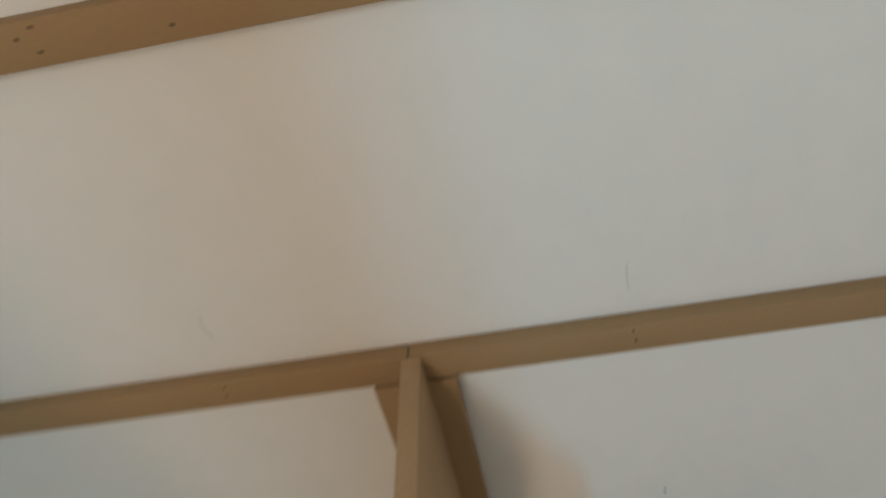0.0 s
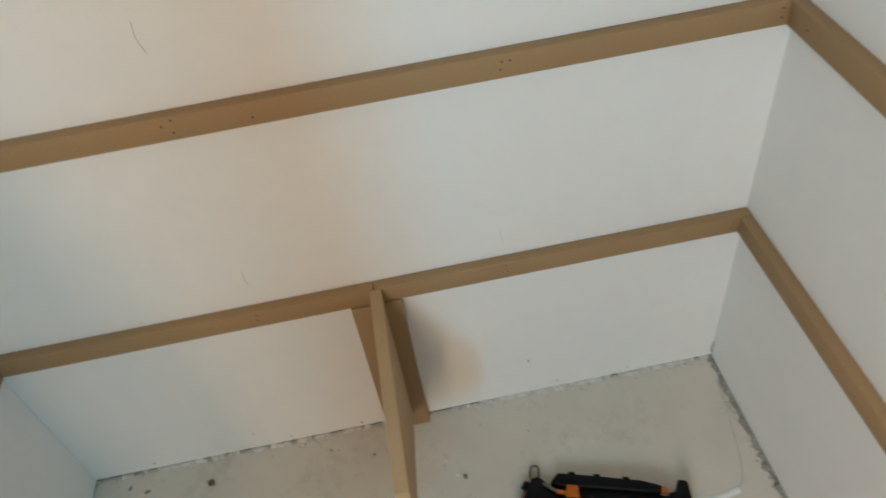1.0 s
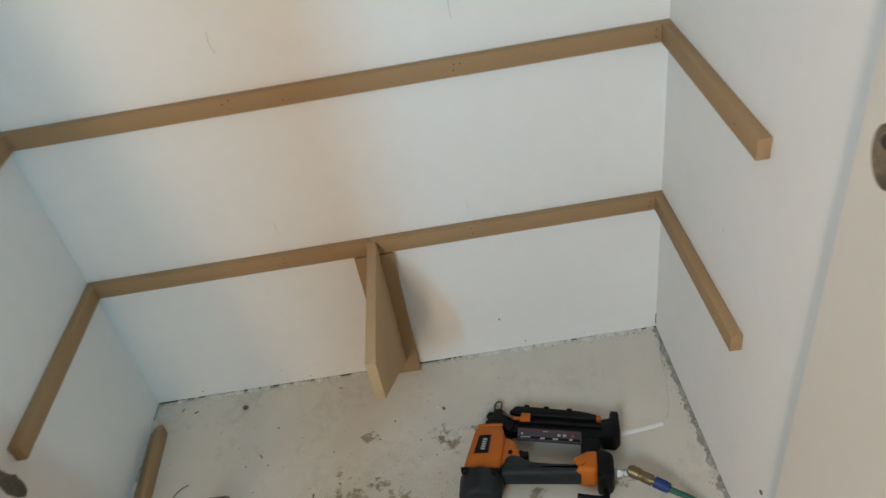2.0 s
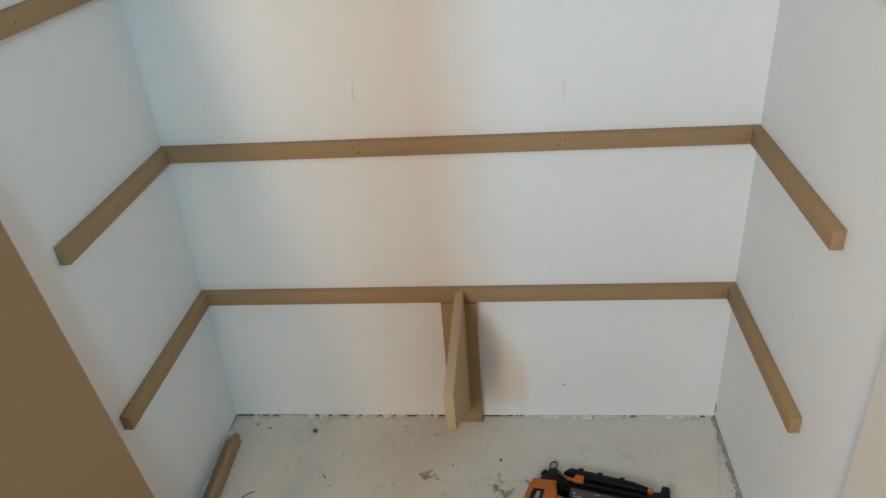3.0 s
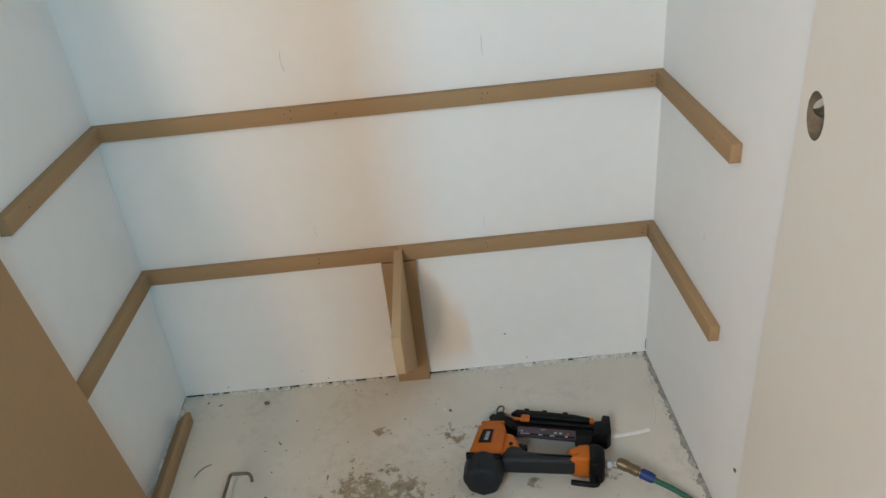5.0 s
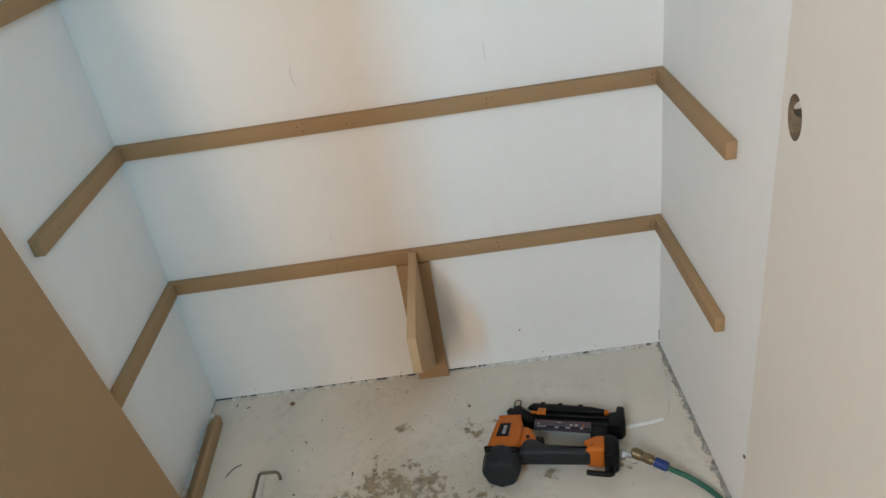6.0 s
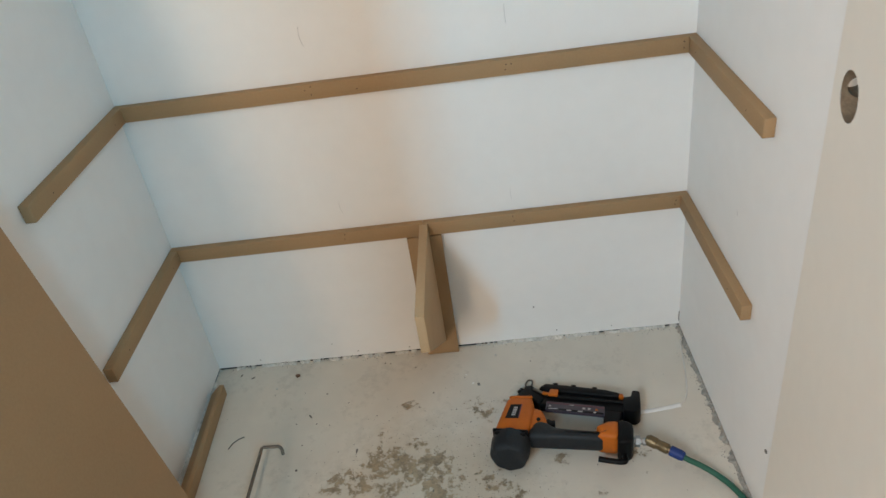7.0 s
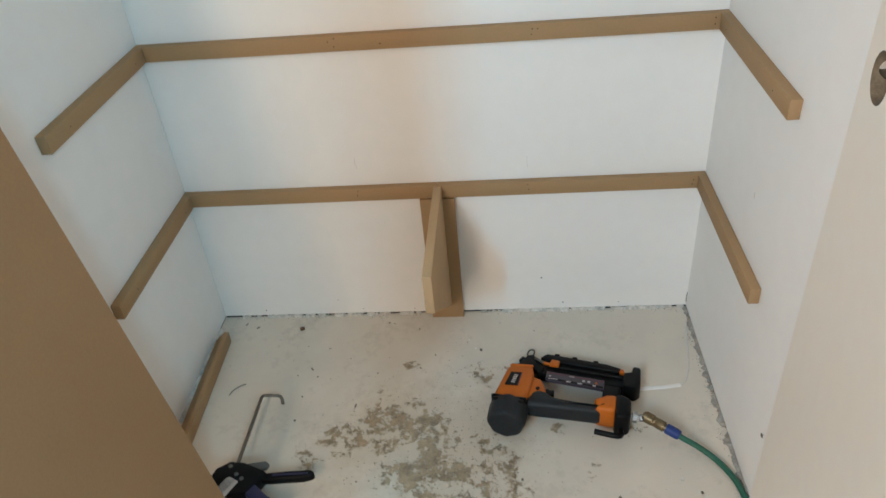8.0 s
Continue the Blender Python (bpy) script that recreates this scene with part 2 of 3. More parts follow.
def tube(points, r, sides=10, flat=1.0):
    """A round (or flattened) bar along a line."""
    pts = [Vector(q) for q in points]
    bm = bmesh.new()
    rings = []
    side = None
    for i, q in enumerate(pts):
        way = (pts[min(i + 1, len(pts) - 1)] - pts[max(i - 1, 0)]).normalized()
        side = way.cross(Vector((0, 0, 1))) if side is None else side - way * side.dot(way)
        side = side.normalized() if side.length > 1e-6 else way.orthogonal().normalized()
        up = side.cross(way)
        rings.append([bm.verts.new(q + side * r * math.cos(a) + up * r * flat * math.sin(a)) for a in (2 * math.pi * k / sides for k in range(sides))])
    for a, b in zip(rings, rings[1:]):
        for k in range(sides):
            bm.faces.new((a[k], a[(k + 1) % sides], b[(k + 1) % sides], b[k]))
    bm.faces.new(rings[0]), bm.faces.new(rings[-1])
    return bm


def lump(rng, size, squash=0.6):
    """A small broken chip."""
    bm = bmesh.new()
    bmesh.ops.create_icosphere(bm, subdivisions=1, radius=size)
    for v in bm.verts:
        v.co *= rng.uniform(0.6, 1.25)
        v.co.z *= squash
    low = min(v.co.z for v in bm.verts)
    for v in bm.verts:
        v.co.z -= low
    return bm


# ---- the closet's shell ----
W = 1.15            # clear width
FRONT = -1.45       # inner face of the front wall
HIGH = 2.40
GAP = 0.0065         # the plasterboard stops short of the floor

# the room's floor and ceiling are added out of view, dark to cut bounce
thing("room_floor", box((-2.6, ROOM - 0.1, -0.15), (3.9, FRONT - 0.102, -0.002)), DIMFLOOR, "dark floor added in the unseen room to cut bounced light", "floor", kind="structure", smooth=False)
thing("floor", box((-2.6, FRONT - 0.1, -0.15), (3.9, 0.14, 0.0)), FLOOR, "pale worn concrete floor with brown scuffed patches", "floor", kind="structure", smooth=False)
thing("room_ceiling", box((-2.6, ROOM - 0.1, HIGH), (3.9, FRONT - 0.102, HIGH + 0.12)), DIMROOM, "dim grey ceiling added over the unseen room to cut bounced light", "ceiling", kind="structure", smooth=False)
thing("ceiling", box((-2.6, FRONT - 0.1, HIGH), (3.9, 0.14, HIGH + 0.12)), PAINT, "plain white painted ceiling", "ceiling", kind="structure", smooth=False)
thing("wall_back", box((-0.012, 0.0, GAP), (W + 0.012, 0.012, HIGH)), PAINT, "white painted plasterboard back wall with pencil marks", "wall", kind="structure", smooth=False)
thing("wall_left", box((-0.012, FRONT, GAP), (0.0, -0.0005, HIGH)), PAINT, "white painted plasterboard side wall", "wall", kind="structure", smooth=False)
thing("wall_right", box((W, FRONT, GAP), (W + 0.012, -0.0005, HIGH)), PAINT, "white painted plasterboard side wall", "wall", kind="structure", smooth=False)
# added strip: the shade under the plasterboard is put in as near-black colour
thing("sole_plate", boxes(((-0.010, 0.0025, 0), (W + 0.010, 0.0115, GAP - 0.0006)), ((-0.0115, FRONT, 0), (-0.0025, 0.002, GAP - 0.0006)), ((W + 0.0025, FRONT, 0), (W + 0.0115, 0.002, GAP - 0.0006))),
      GAPSHADE, "near-black strip painting the shade in the gap under the plasterboard", "sole plate", kind="structure", smooth=False)
# added near-black backing that keeps the gap dark from behind
thing("wall_core_back", box((-0.13, 0.016, 0.0), (W + 0.13, 0.12, HIGH)), GAPSHADE, "near-black backing added behind the plasterboard to darken the gap", "wall", kind="structure", smooth=False)
thing("wall_core_left", box((-0.13, FRONT, 0.0), (-0.016, 0.012, HIGH)), GAPSHADE, "near-black backing added behind the plasterboard to darken the gap", "wall", kind="structure", smooth=False)
thing("wall_core_right", box((W + 0.016, FRONT, 0.0), (W + 0.13, 0.012, HIGH)), GAPSHADE, "near-black backing added behind the plasterboard to darken the gap", "wall", kind="structure", smooth=False)

# front wall with the doorway, and the unseen room added behind the camera
# doorway edges are out of view, set to shape the lamps' light
DL, DR, DH = 0.048, 0.995, 2.06
thing("wall_front", boxes(((-2.6, FRONT - 0.1, 0), (DL, FRONT, HIGH)), ((DR, FRONT - 0.1, 0), (3.9, FRONT, HIGH)),
                          ((DL, FRONT - 0.1, DH), (DR, FRONT, HIGH))), PAINT, "white painted wall with a doorway", "wall", kind="structure", smooth=False)
thing("wall_room_west", box((-2.7, ROOM - 0.1, 0), (-2.6, FRONT - 0.1, HIGH)), DIMROOM, "dim grey wall added round the unseen room to cut bounced light", "wall", kind="structure", smooth=False)
thing("wall_room_east", box((3.9, ROOM - 0.1, 0), (4.0, FRONT - 0.1, HIGH)), DIMROOM, "dim grey wall added round the unseen room to cut bounced light", "wall", kind="structure", smooth=False)
cols = [-2.6, *[x for w in SLOTS for x in w[:2]], 3.9]
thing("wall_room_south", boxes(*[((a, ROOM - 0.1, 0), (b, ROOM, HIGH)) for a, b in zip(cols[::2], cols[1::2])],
                               *[((w[0], ROOM - 0.1, 0), (w[1], ROOM, w[2])) for w in SLOTS], *[((w[0], ROOM - 0.1, w[3]), (w[1], ROOM, HIGH)) for w in SLOTS]),
      DIMROOM, "dim grey unseen wall with five openings added for lamps", "wall", kind="structure", smooth=False)
# frames for the made-up lamp openings, all out of view
for k, (a, b, lo, hi, power, colour) in enumerate(SLOTS):
    win = holder(f"window_{k + 1}", "plain white frame round an unseen opening added for a lamp", "window", kind="structure")
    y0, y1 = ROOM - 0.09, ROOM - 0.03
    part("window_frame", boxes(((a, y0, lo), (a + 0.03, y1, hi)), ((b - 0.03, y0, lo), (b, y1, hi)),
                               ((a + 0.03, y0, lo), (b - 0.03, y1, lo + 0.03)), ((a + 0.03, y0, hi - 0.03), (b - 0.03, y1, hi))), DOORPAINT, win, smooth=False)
jamb = holder("door_frame", "white painted door lining round the doorway", "door frame", kind="structure")
for name, lo, hi in (("jamb", (DL, FRONT - 0.11, 0), (DL + 0.012, FRONT + 0.01, DH)), ("jamb", (DR - 0.012, FRONT - 0.11, 0), (DR, FRONT + 0.01, DH)),
                     ("head", (DL + 0.012, FRONT - 0.11, DH - 0.012), (DR - 0.012, FRONT + 0.01, DH))):
    part(name, box(lo, hi, 0.002), DOORPAINT, jamb)


def crumbs_along(a, b, seed, inward, pits=0.2, bare=(), tall=1.0, deep=1.0):
    """A ragged bead of plaster in the gap between plasterboard and slab: pits is the share that is missing, bare the stretches with none."""
    rng = random.Random(seed)
    a, b, inward, up = Vector(a), Vector(b), Vector(inward), Vector((0, 0, 1))
    way, length = (b - a).normalized(), (b - a).length
    verts, faces, last = [], [], None
    s = 0.0
    while s < length:
        coarse = noise.noise((s * 38, seed * 7.3, 0)) + 0.6 * noise.noise((s * 120, seed * 7.3, 5))
        lump_ = noise.noise((s * 70, seed * 3.1, 9)) + 0.5 * noise.noise((s * 210, seed * 3.1, 2))
        if coarse < -0.75 + 1.5 * pits or any(u < s < v for u, v in bare):
            last = None
        else:
            h = GAP * tall * min(1.25, max(0.35, 0.85 + 0.55 * lump_ + rng.uniform(-0.08, 0.08)))
            t = 0.0045 * deep * min(2.2, max(0.2, 0.8 + 1.1 * coarse + rng.uniform(-0.08, 0.08)))
            c = a + way * s
            k = len(verts)
            verts += [c - inward * 0.002, c + inward * t * 1.3, c + inward * t * 0.8 + up * h * 0.55, c + inward * (0.0004 + 0.25 * t) + up * h, c - inward * 0.002 + up * h * 0.95]
            if last is None:
                faces.append(tuple(range(k, k + 5)))
            else:
                faces += [(last + j, last + (j + 1) % 5, k + (j + 1) % 5, k + j) for j in range(5)]
            last = k
        s += rng.uniform(0.0013, 0.0026)
    bm = bmesh.new()
    made = [bm.verts.new(v) for v in verts]
    for f in faces:
        bm.faces.new([made[j] for j in f])
    return bm


CRUMBLED = "crumbling white plaster along the foot of the wall"
thing("plaster_crumbs", crumbs_along((0.0, 0, 0), (0.66, 0, 0), 3, (0, -1, 0), 0.36, ((0, 0.045), (0.098, 0.108), (0.612, 0.655))), MORTAR, CRUMBLED, "plaster", kind="stuff", smooth=False)
thing("plaster_crumbs", crumbs_along((0.66, 0, 0), (W - 0.004, 0, 0), 4, (0, -1, 0), 0.22), MORTAR, CRUMBLED, "plaster", kind="stuff", smooth=False)
thing("plaster_crumbs", crumbs_along((0, -0.004, 0), (0, FRONT, 0), 5, (1, 0, 0), 0.05, ((0, 0.04),), 1.1), MORTAR, CRUMBLED, "plaster", kind="stuff", smooth=False)
thing("plaster_crumbs", crumbs_along((W, -0.004, 0), (W, FRONT, 0), 7, (-1, 0, 0), 0.2, (), 1.1, 1.6), GREYMORTAR, "crumbling grey plaster along the foot of the wall", "plaster", kind="stuff", smooth=False)


# ---- shelf battens ----
T, H = 0.018, 0.0315
LEVELS = (0.378, 0.7215, 1.0575)   # tops
DEEP = 0.402


def batten(lo, hi, label):
    return thing("shelf_batten", box(lo, hi, 0.0009), MDF, label, "batten", group="shelf battens round the closet")


def nail_hole(parent, place, way):
    part("nail_hole", lathe([(-0.0006, 0.0014), (0.0002, 0.0014)], place, way, 8), HOLE, parent, smooth=False)


LOW = "bare brown MDF shelf batten along the back wall"
first = batten((0.0005, -T, LEVELS[0] - H), (0.5743, -0.0005, LEVELS[0]), "bare brown MDF shelf batten butted above the bracket")
second = batten((0.5754, -T, LEVELS[0] - H), (W - 0.0005, -0.0005, LEVELS[0]), "bare brown MDF shelf batten butted above the bracket")
middle = batten((0.0005, -T, LEVELS[1] - H), (W - 0.0005, -0.0005, LEVELS[1]), LOW + ", with nail holes")
upper = batten((0.0005, -T, LEVELS[2] - H), (W - 0.0005, -0.0005, LEVELS[2]), LOW)
for ob, spots in ((first, ((0.401, 0.372), (0.399, 0.361))), (second, ((0.773, 0.372), (0.775, 0.360), (1.123, 0.367), (1.121, 0.357))),
                  (middle, ((0.391, 0.7105), (0.404, 0.7165), (0.402, 0.700), (0.493, 0.701), (0.784, 0.702), (0.786, 0.712), (0.796, 0.712), (1.123, 0.713), (1.123, 0.701))),
                  (upper, ((0.40, 1.05), (0.402, 1.036), (0.79, 1.047), (0.80, 1.036)))):
    for x, z in spots:
        nail_hole(ob, (x, -T, z), (0, -1, 0))
for z in LEVELS:
    for x, lab in ((0.0005, "bare brown MDF shelf batten on the wall beside the leaning sheet"), (W - T - 0.0005, "bare brown MDF shelf batten on the wall beside the door")):
        ob = batten((x, -DEEP, z - H), (x + T, -T - 0.0006, z), lab)
        face = T if x < 0.5 else 0
        for y in (-0.06, -0.33):
            nail_hole(ob, (x + face, y, z - H * 0.55), (1 if x < 0.5 else -1, 0, 0))

# the bracket under the middle of the lowest shelf
FX = 0.5755
bracket = holder("shelf_bracket", "bare MDF shelf bracket with a tapered fin on a wall plate", "bracket", at=pose(FX, 0, 0))
part("wall_plate", box((0.535 - FX, -T, 0.0005), (0.612 - FX, -0.0075, LEVELS[0] - H - 0.0038), 0.0009), MDF, bracket)
part("fin", prism([(-T - 0.0006, 0.3772), (-0.341, 0.3772), (-0.341, 0.291), (-T - 0.0006, 0.040)], -0.0073, 0.0103, 0.0008, "yzx"), PALEMDF, bracket, "tapered fin with a pale sawn front edge")

# loose strip on the floor by the wall, one edge planed to a slope
strip_bm = prism([(-0.028, 0.0), (0.010, 0.0), (0.010, 0.031), (0.000, 0.031), (-0.028, 0.004)], -0.72, 0.0, 0.0008, "uvz")
for v in strip_bm.verts:
    v.co = (v.co.x, v.co.z, v.co.y)
strip = thing("loose_strip", strip_bm, MDF, "loose brown MDF strip lying on the floor along the wall", "strip",
              at=pose(0.0298, -0.089, 0.0006, 0, 0, 1.6))

# ---- the sheet leaning on the wall ----
LEAN = math.degrees(math.atan2(0.1224, 0.9925))
sheet = thing("mdf_sheet", box((-T, -0.61, 0.0), (0.0, 0.0, 1.80), 0.0009), SHEETMDF, "large bare brown MDF sheet leaning against the wall", "board",
              at=pose(0.2451, -0.6385, 0.0022, 0, -LEAN, 0))


# ---- the open door with its bored lock hole ----
BORE = material("raw_bore", (0.17, 0.125, 0.08), 0.9, vary=0.35, grain=250, blotch=60, bump=0.4)
HX, HZ, HR = 0.052, 0.8646, 0.0263


def door_leaf(width, high, thick):
    """Width along -y from the free edge at y = 0, thickness along +x; a lock bore right through and a latch bore from the edge."""
    cut = []
    for bm, name in ((lathe([(0, HR), (0.06, HR)], (-0.01, -HX, HZ), (1, 0, 0), 48), "lock_cut"), (lathe([(0, 0.0115), (0.05, 0.0115)], (thick / 2, 0.01, HZ), (0, -1, 0), 24), "latch_cut")):
        cut.append(new(name, mesh_of(name, bm, BORE)))
    leaf = new("cut_leaf", mesh_of("cut_leaf", box((0, -width, 0), (thick, 0, high), 0.0008, 1), DOORPAINT))
    for c in cut:
        mod = leaf.modifiers.new("bore", "BOOLEAN")
        mod.operation, mod.solver, mod.object = "DIFFERENCE", "EXACT", c
    me = bpy.data.meshes.new_from_object(leaf.evaluated_get(bpy.context.evaluated_depsgraph_get()))
    for ob in (leaf, *cut):
        bpy.data.objects.remove(ob)
    bm = bmesh.new()
    bm.from_mesh(me)
    bpy.data.meshes.remove(me)
    for f in bm.faces:
        c = f.calc_center_median()
        round_lock = math.hypot(c.y + HX, c.z - HZ) < HR * 1.01 and abs(f.normal.x) < 0.5
        round_latch = math.hypot(c.x - thick / 2, c.z - HZ) < 0.0116 and c.y > -HX and abs(f.normal.y) < 0.5
        f.material_index = 1 if round_lock or round_latch else 0
    return bm


TURN = -9.0
door = holder("door_1", "white primed door standing open, with an empty lock hole", "door", kind="structure", at=pose(1.1013, -0.640, 0.012, 0, 0, TURN))
slab = part("door_leaf", door_leaf(0.762, 2.03, 0.035), DOORPAINT, door, smooth=False)
slab.data.materials.append(BORE)

# ---- marks on the walls ----
def pencil(points, r=0.0006):
    return thing("pencil_mark", tube(smooth_line(points, 5), r, 6), PENCIL, "thin grey pencil mark on the white wall", "mark", group="pencil marks on the wall")


for x, z0, z1, bow in ((0.402, 0.830, 0.791, 0.003), (0.792, 0.822, 0.784, 0.001), (0.401, 0.446, 0.418, 0.003), (0.773, 0.432, 0.404, 0.001)):
    pencil([(x + bow * 0.3, -0.0002, z0), (x - bow * 0.4, -0.0002, (z0 + z1) / 2), (x + bow, -0.0002, z1)], 0.00045 if z0 > 0.6 else 0.0003)
pencil([(W - 0.0002, -0.29, 0.50), (W - 0.0002, -0.293, 0.490)], 0.0003)
rng = random.Random(11)
for x, z, s in ((0.803, 0.102, 0.0028), (0.855, 0.024, 0.0022), (0.988, 0.021, 0.0022), (0.11, 0.022, 0.002), (0.36, 0.02, 0.0018), (0.49, 0.017, 0.0025), (0.30, 0.05, 0.0015)):
    thing("wall_nick", lump(rng, s, 0.3), GRIT, "small dark nick in the white wall", "mark", group="nicks in the wall", at=pose(x, 0.0003, z, 90, 0, rng.uniform(0, 90)))
thing("wall_nick", lump(rng, 0.006, 0.3), GRIT, "small dark nick in the white wall", "mark", group="nicks in the wall", at=pose(W + 0.0005, -0.53, 0.16, 0, -90, 0))


# torn patch in the side wall beside the leaning sheet
def torn(outline, x0, x1):
    return prism(outline, x0, x1, 0.0, "yzx")


thing("torn_patch", torn([(-0.456, 0.362), (-0.440, 0.370), (-0.437, 0.381), (-0.4355, 0.370), (-0.431, 0.356), (-0.4255, 0.344), (-0.4195, 0.337), (-0.4205, 0.328), (-0.418, 0.312),
                          (-0.422, 0.298), (-0.432, 0.294), (-0.445, 0.310), (-0.455, 0.335)], -0.001, 0.0008), material("torn_paper_core", (0.12, 0.11, 0.095), 0.95, vary=0.35, grain=150, blotch=40, bump=0.5),
      "torn grey patch of bare plasterboard on the wall", "damage", smooth=False)

# ---- the nail gun, lying on its side ----
GUN = pose(0.712, -0.378, 0.0, 0, 0, -10.9)
gun = holder("nail_gun", "orange and charcoal pneumatic nail gun lying on the floor", "nail gun", at=GUN)
MID = 0.040
# cap: a rounded, slightly eight-sided end
cap = bmesh.new()
rings = []
for y, r in ((-0.021, 0.028), (-0.020, 0.0325), (-0.016, 0.036), (-0.009, 0.0385), (0.016, 0.0395), (0.027, 0.0395), (0.030, 0.036)):
    rings.append([cap.verts.new((0.001 + r * (1 + 0.03 * math.cos(8 * a)) * math.cos(a), y, MID + r * (1 + 0.03 * math.cos(8 * a)) * math.sin(a)))
                  for a in (2 * math.pi * k / 48 for k in range(48))])
for a, b in zip(rings, rings[1:]):
    for k in range(48):
        cap.faces.new((a[k], a[(k + 1) % 48], b[(k + 1) % 48], b[k]))
cap.faces.new(rings[0]), cap.faces.new(rings[-1])
cap = part("cylinder_cap", cap, RUBBER, gun, "charcoal rubber cylinder cap")
for x, z in ((-0.025, 0.064), (0.026, 0.063), (-0.026, 0.018), (0.026, 0.018)):
    part("screw", lathe([(0.0, 0.006), (0.005, 0.006), (0.006, 0.004)], (x, 0.020, z + 0.004), (0, 0.6, 1 if z > 0.04 else -1), 12), BLACK, cap)
part("head", prism([(-0.034, 0.026), (0.031, 0.026), (0.038, 0.050), (0.040, 0.100), (0.030, 0.131), (-0.012, 0.129), (-0.022, 0.112)], 0.012, 0.070, 0.009, segments=3), ORANGE, gun, "orange cast head")
part("head_rib", prism([(-0.018, 0.118), (0.034, 0.121), (0.032, 0.126), (-0.014, 0.123)], 0.066, 0.0715, 0.0015), ORANGE, gun)
part("head_neck", prism([(0.030, 0.040), (0.074, 0.048), (0.068, 0.076), (0.056, 0.099), (0.034, 0.106)], 0.020, 0.060, 0.007, segments=3), ORANGE, gun, "orange neck above the trigger")
part("pivot_pin", lathe([(0, 0.0045), (0.0012, 0.0045)], (0.052, 0.070, 0.0600), (0, 0, 1), 14), BLACK, gun)
part("seal", box((-0.036, 0.025, 0.006), (0.037, 0.031, 0.074), 0.003), BLACK, gun)
badge = part("badge", prism([(-0.016, 0.060), (0.012, 0.062), (0.014, 0.100), (-0.010, 0.098)], 0.0695, 0.0710, 0.0), BLACK, gun, "black maker's badge with pale bars", smooth=False)
for k in range(5):
    part("badge_bar", box((-0.004 + k * 0.0006, 0.068 + k * 0.0050, 0.0710), (0.004 + k * 0.0006, 0.0712 + k * 0.0050, 0.0714)), PALE, badge, smooth=False)
part("badge_edge", prism([(0.0105, 0.063), (0.0125, 0.063), (0.0140, 0.099), (0.0120, 0.099)], 0.0710, 0.0713), REDPRINT, badge, smooth=False)
nose = part("nose", prism([(-0.006, 0.127), (0.034, 0.129), (0.046, 0.118), (0.056, 0.134), (0.046, 0.154), (0.034, 0.166), (0.022, 0.174), (0.010, 0.170), (0.004, 0.156), (-0.006, 0.140)], 0.022, 0.056, 0.004), BLACK, gun, "black nose with a wire safety foot")
part("safety_foot", tube(smooth_line([(0.012, 0.168, 0.048), (0.009, 0.180, 0.050), (0.013, 0.190, 0.052), (0.022, 0.190, 0.052), (0.024, 0.180, 0.052), (0.022, 0.170, 0.050)], 4), 0.0021, 8), ROD, nose)
part("depth_wheel", lathe([(0, 0.007), (0.010, 0.007), (0.012, 0.005)], (-0.001, 0.156, 0.046), (0.5, 1, 0), 14), BLACK, nose)
part("nose_spring", tube([(0.030, 0.160, 0.058), (0.052, 0.148, 0.058)], 0.003, 8), ROD, nose)
mag = part("magazine", prism([(0.036, 0.148), (0.056, 0.160), (0.098, 0.158), (0.185, 0.150), (0.232, 0.145), (0.250, 0.147), (0.252, 0.126), (0.245, 0.110), (0.190, 0.112), (0.045, 0.122), (0.038, 0.132)],
                            0.026, 0.052, 0.004), BLACK, gun, "black magazine")
part("magazine_tube", prism([(0.040, 0.162), (0.054, 0.178), (0.100, 0.175), (0.186, 0.167), (0.218, 0.159), (0.218, 0.148), (0.186, 0.149), (0.100, 0.1555), (0.056, 0.158)], 0.040, 0.0600, 0.005, segments=3), BLACK, mag, "black upper tube")
part("magazine_rail", prism([(0.060, 0.146), (0.226, 0.136), (0.226, 0.130), (0.060, 0.139)], 0.0520, 0.0570, 0.0015), BLACK, mag)
for u in (0.072, 0.112, 0.158):
    part("rail_clip", box((u, 0.172 - (u - 0.075) * 0.09, 0.046), (u + 0.011, 0.1785 - (u - 0.075) * 0.09, 0.0605), 0.0015), BLACK, mag)
part("latch", prism([(0.064, 0.140), (0.086, 0.139), (0.086, 0.157), (0.068, 0.158)], 0.056, 0.0625, 0.002), ORANGE, mag, "orange magazine latch")
part("latch_arm", prism([(0.050, 0.146), (0.066, 0.144), (0.066, 0.149), (0.050, 0.152)], 0.054, 0.0600, 0.001), ORANGE, mag)
part("pusher_tab", prism([(0.202, 0.150), (0.226, 0.148), (0.224, 0.157), (0.208, 0.159)], 0.046, 0.058, 0.002), ORANGE, mag, "small orange pusher tab")
part("magazine_end", prism([(0.224, 0.108), (0.250, 0.106), (0.260, 0.116), (0.259, 0.166), (0.243, 0.168), (0.240, 0.150), (0.224, 0.147)], 0.016, 0.060, 0.004), BLACK, mag, "black rubber magazine end")
label_plate = part("sticker", prism([(0.062, 0.106), (0.186, 0.098), (0.186, 0.122), (0.062, 0.130)], 0.044, 0.0530, 0.0008), STICKER, mag, "dark warning sticker with small pale print", smooth=False)
part("sticker_band", prism([(0.064, 0.1235), (0.184, 0.1155), (0.184, 0.1195), (0.064, 0.1275)], 0.0531, 0.0534), REDPRINT, label_plate, smooth=False)
part("sticker_foot", prism([(0.064, 0.1065), (0.184, 0.0985), (0.184, 0.1035), (0.064, 0.1115)], 0.0531, 0.0534), BLACK, label_plate, smooth=False)
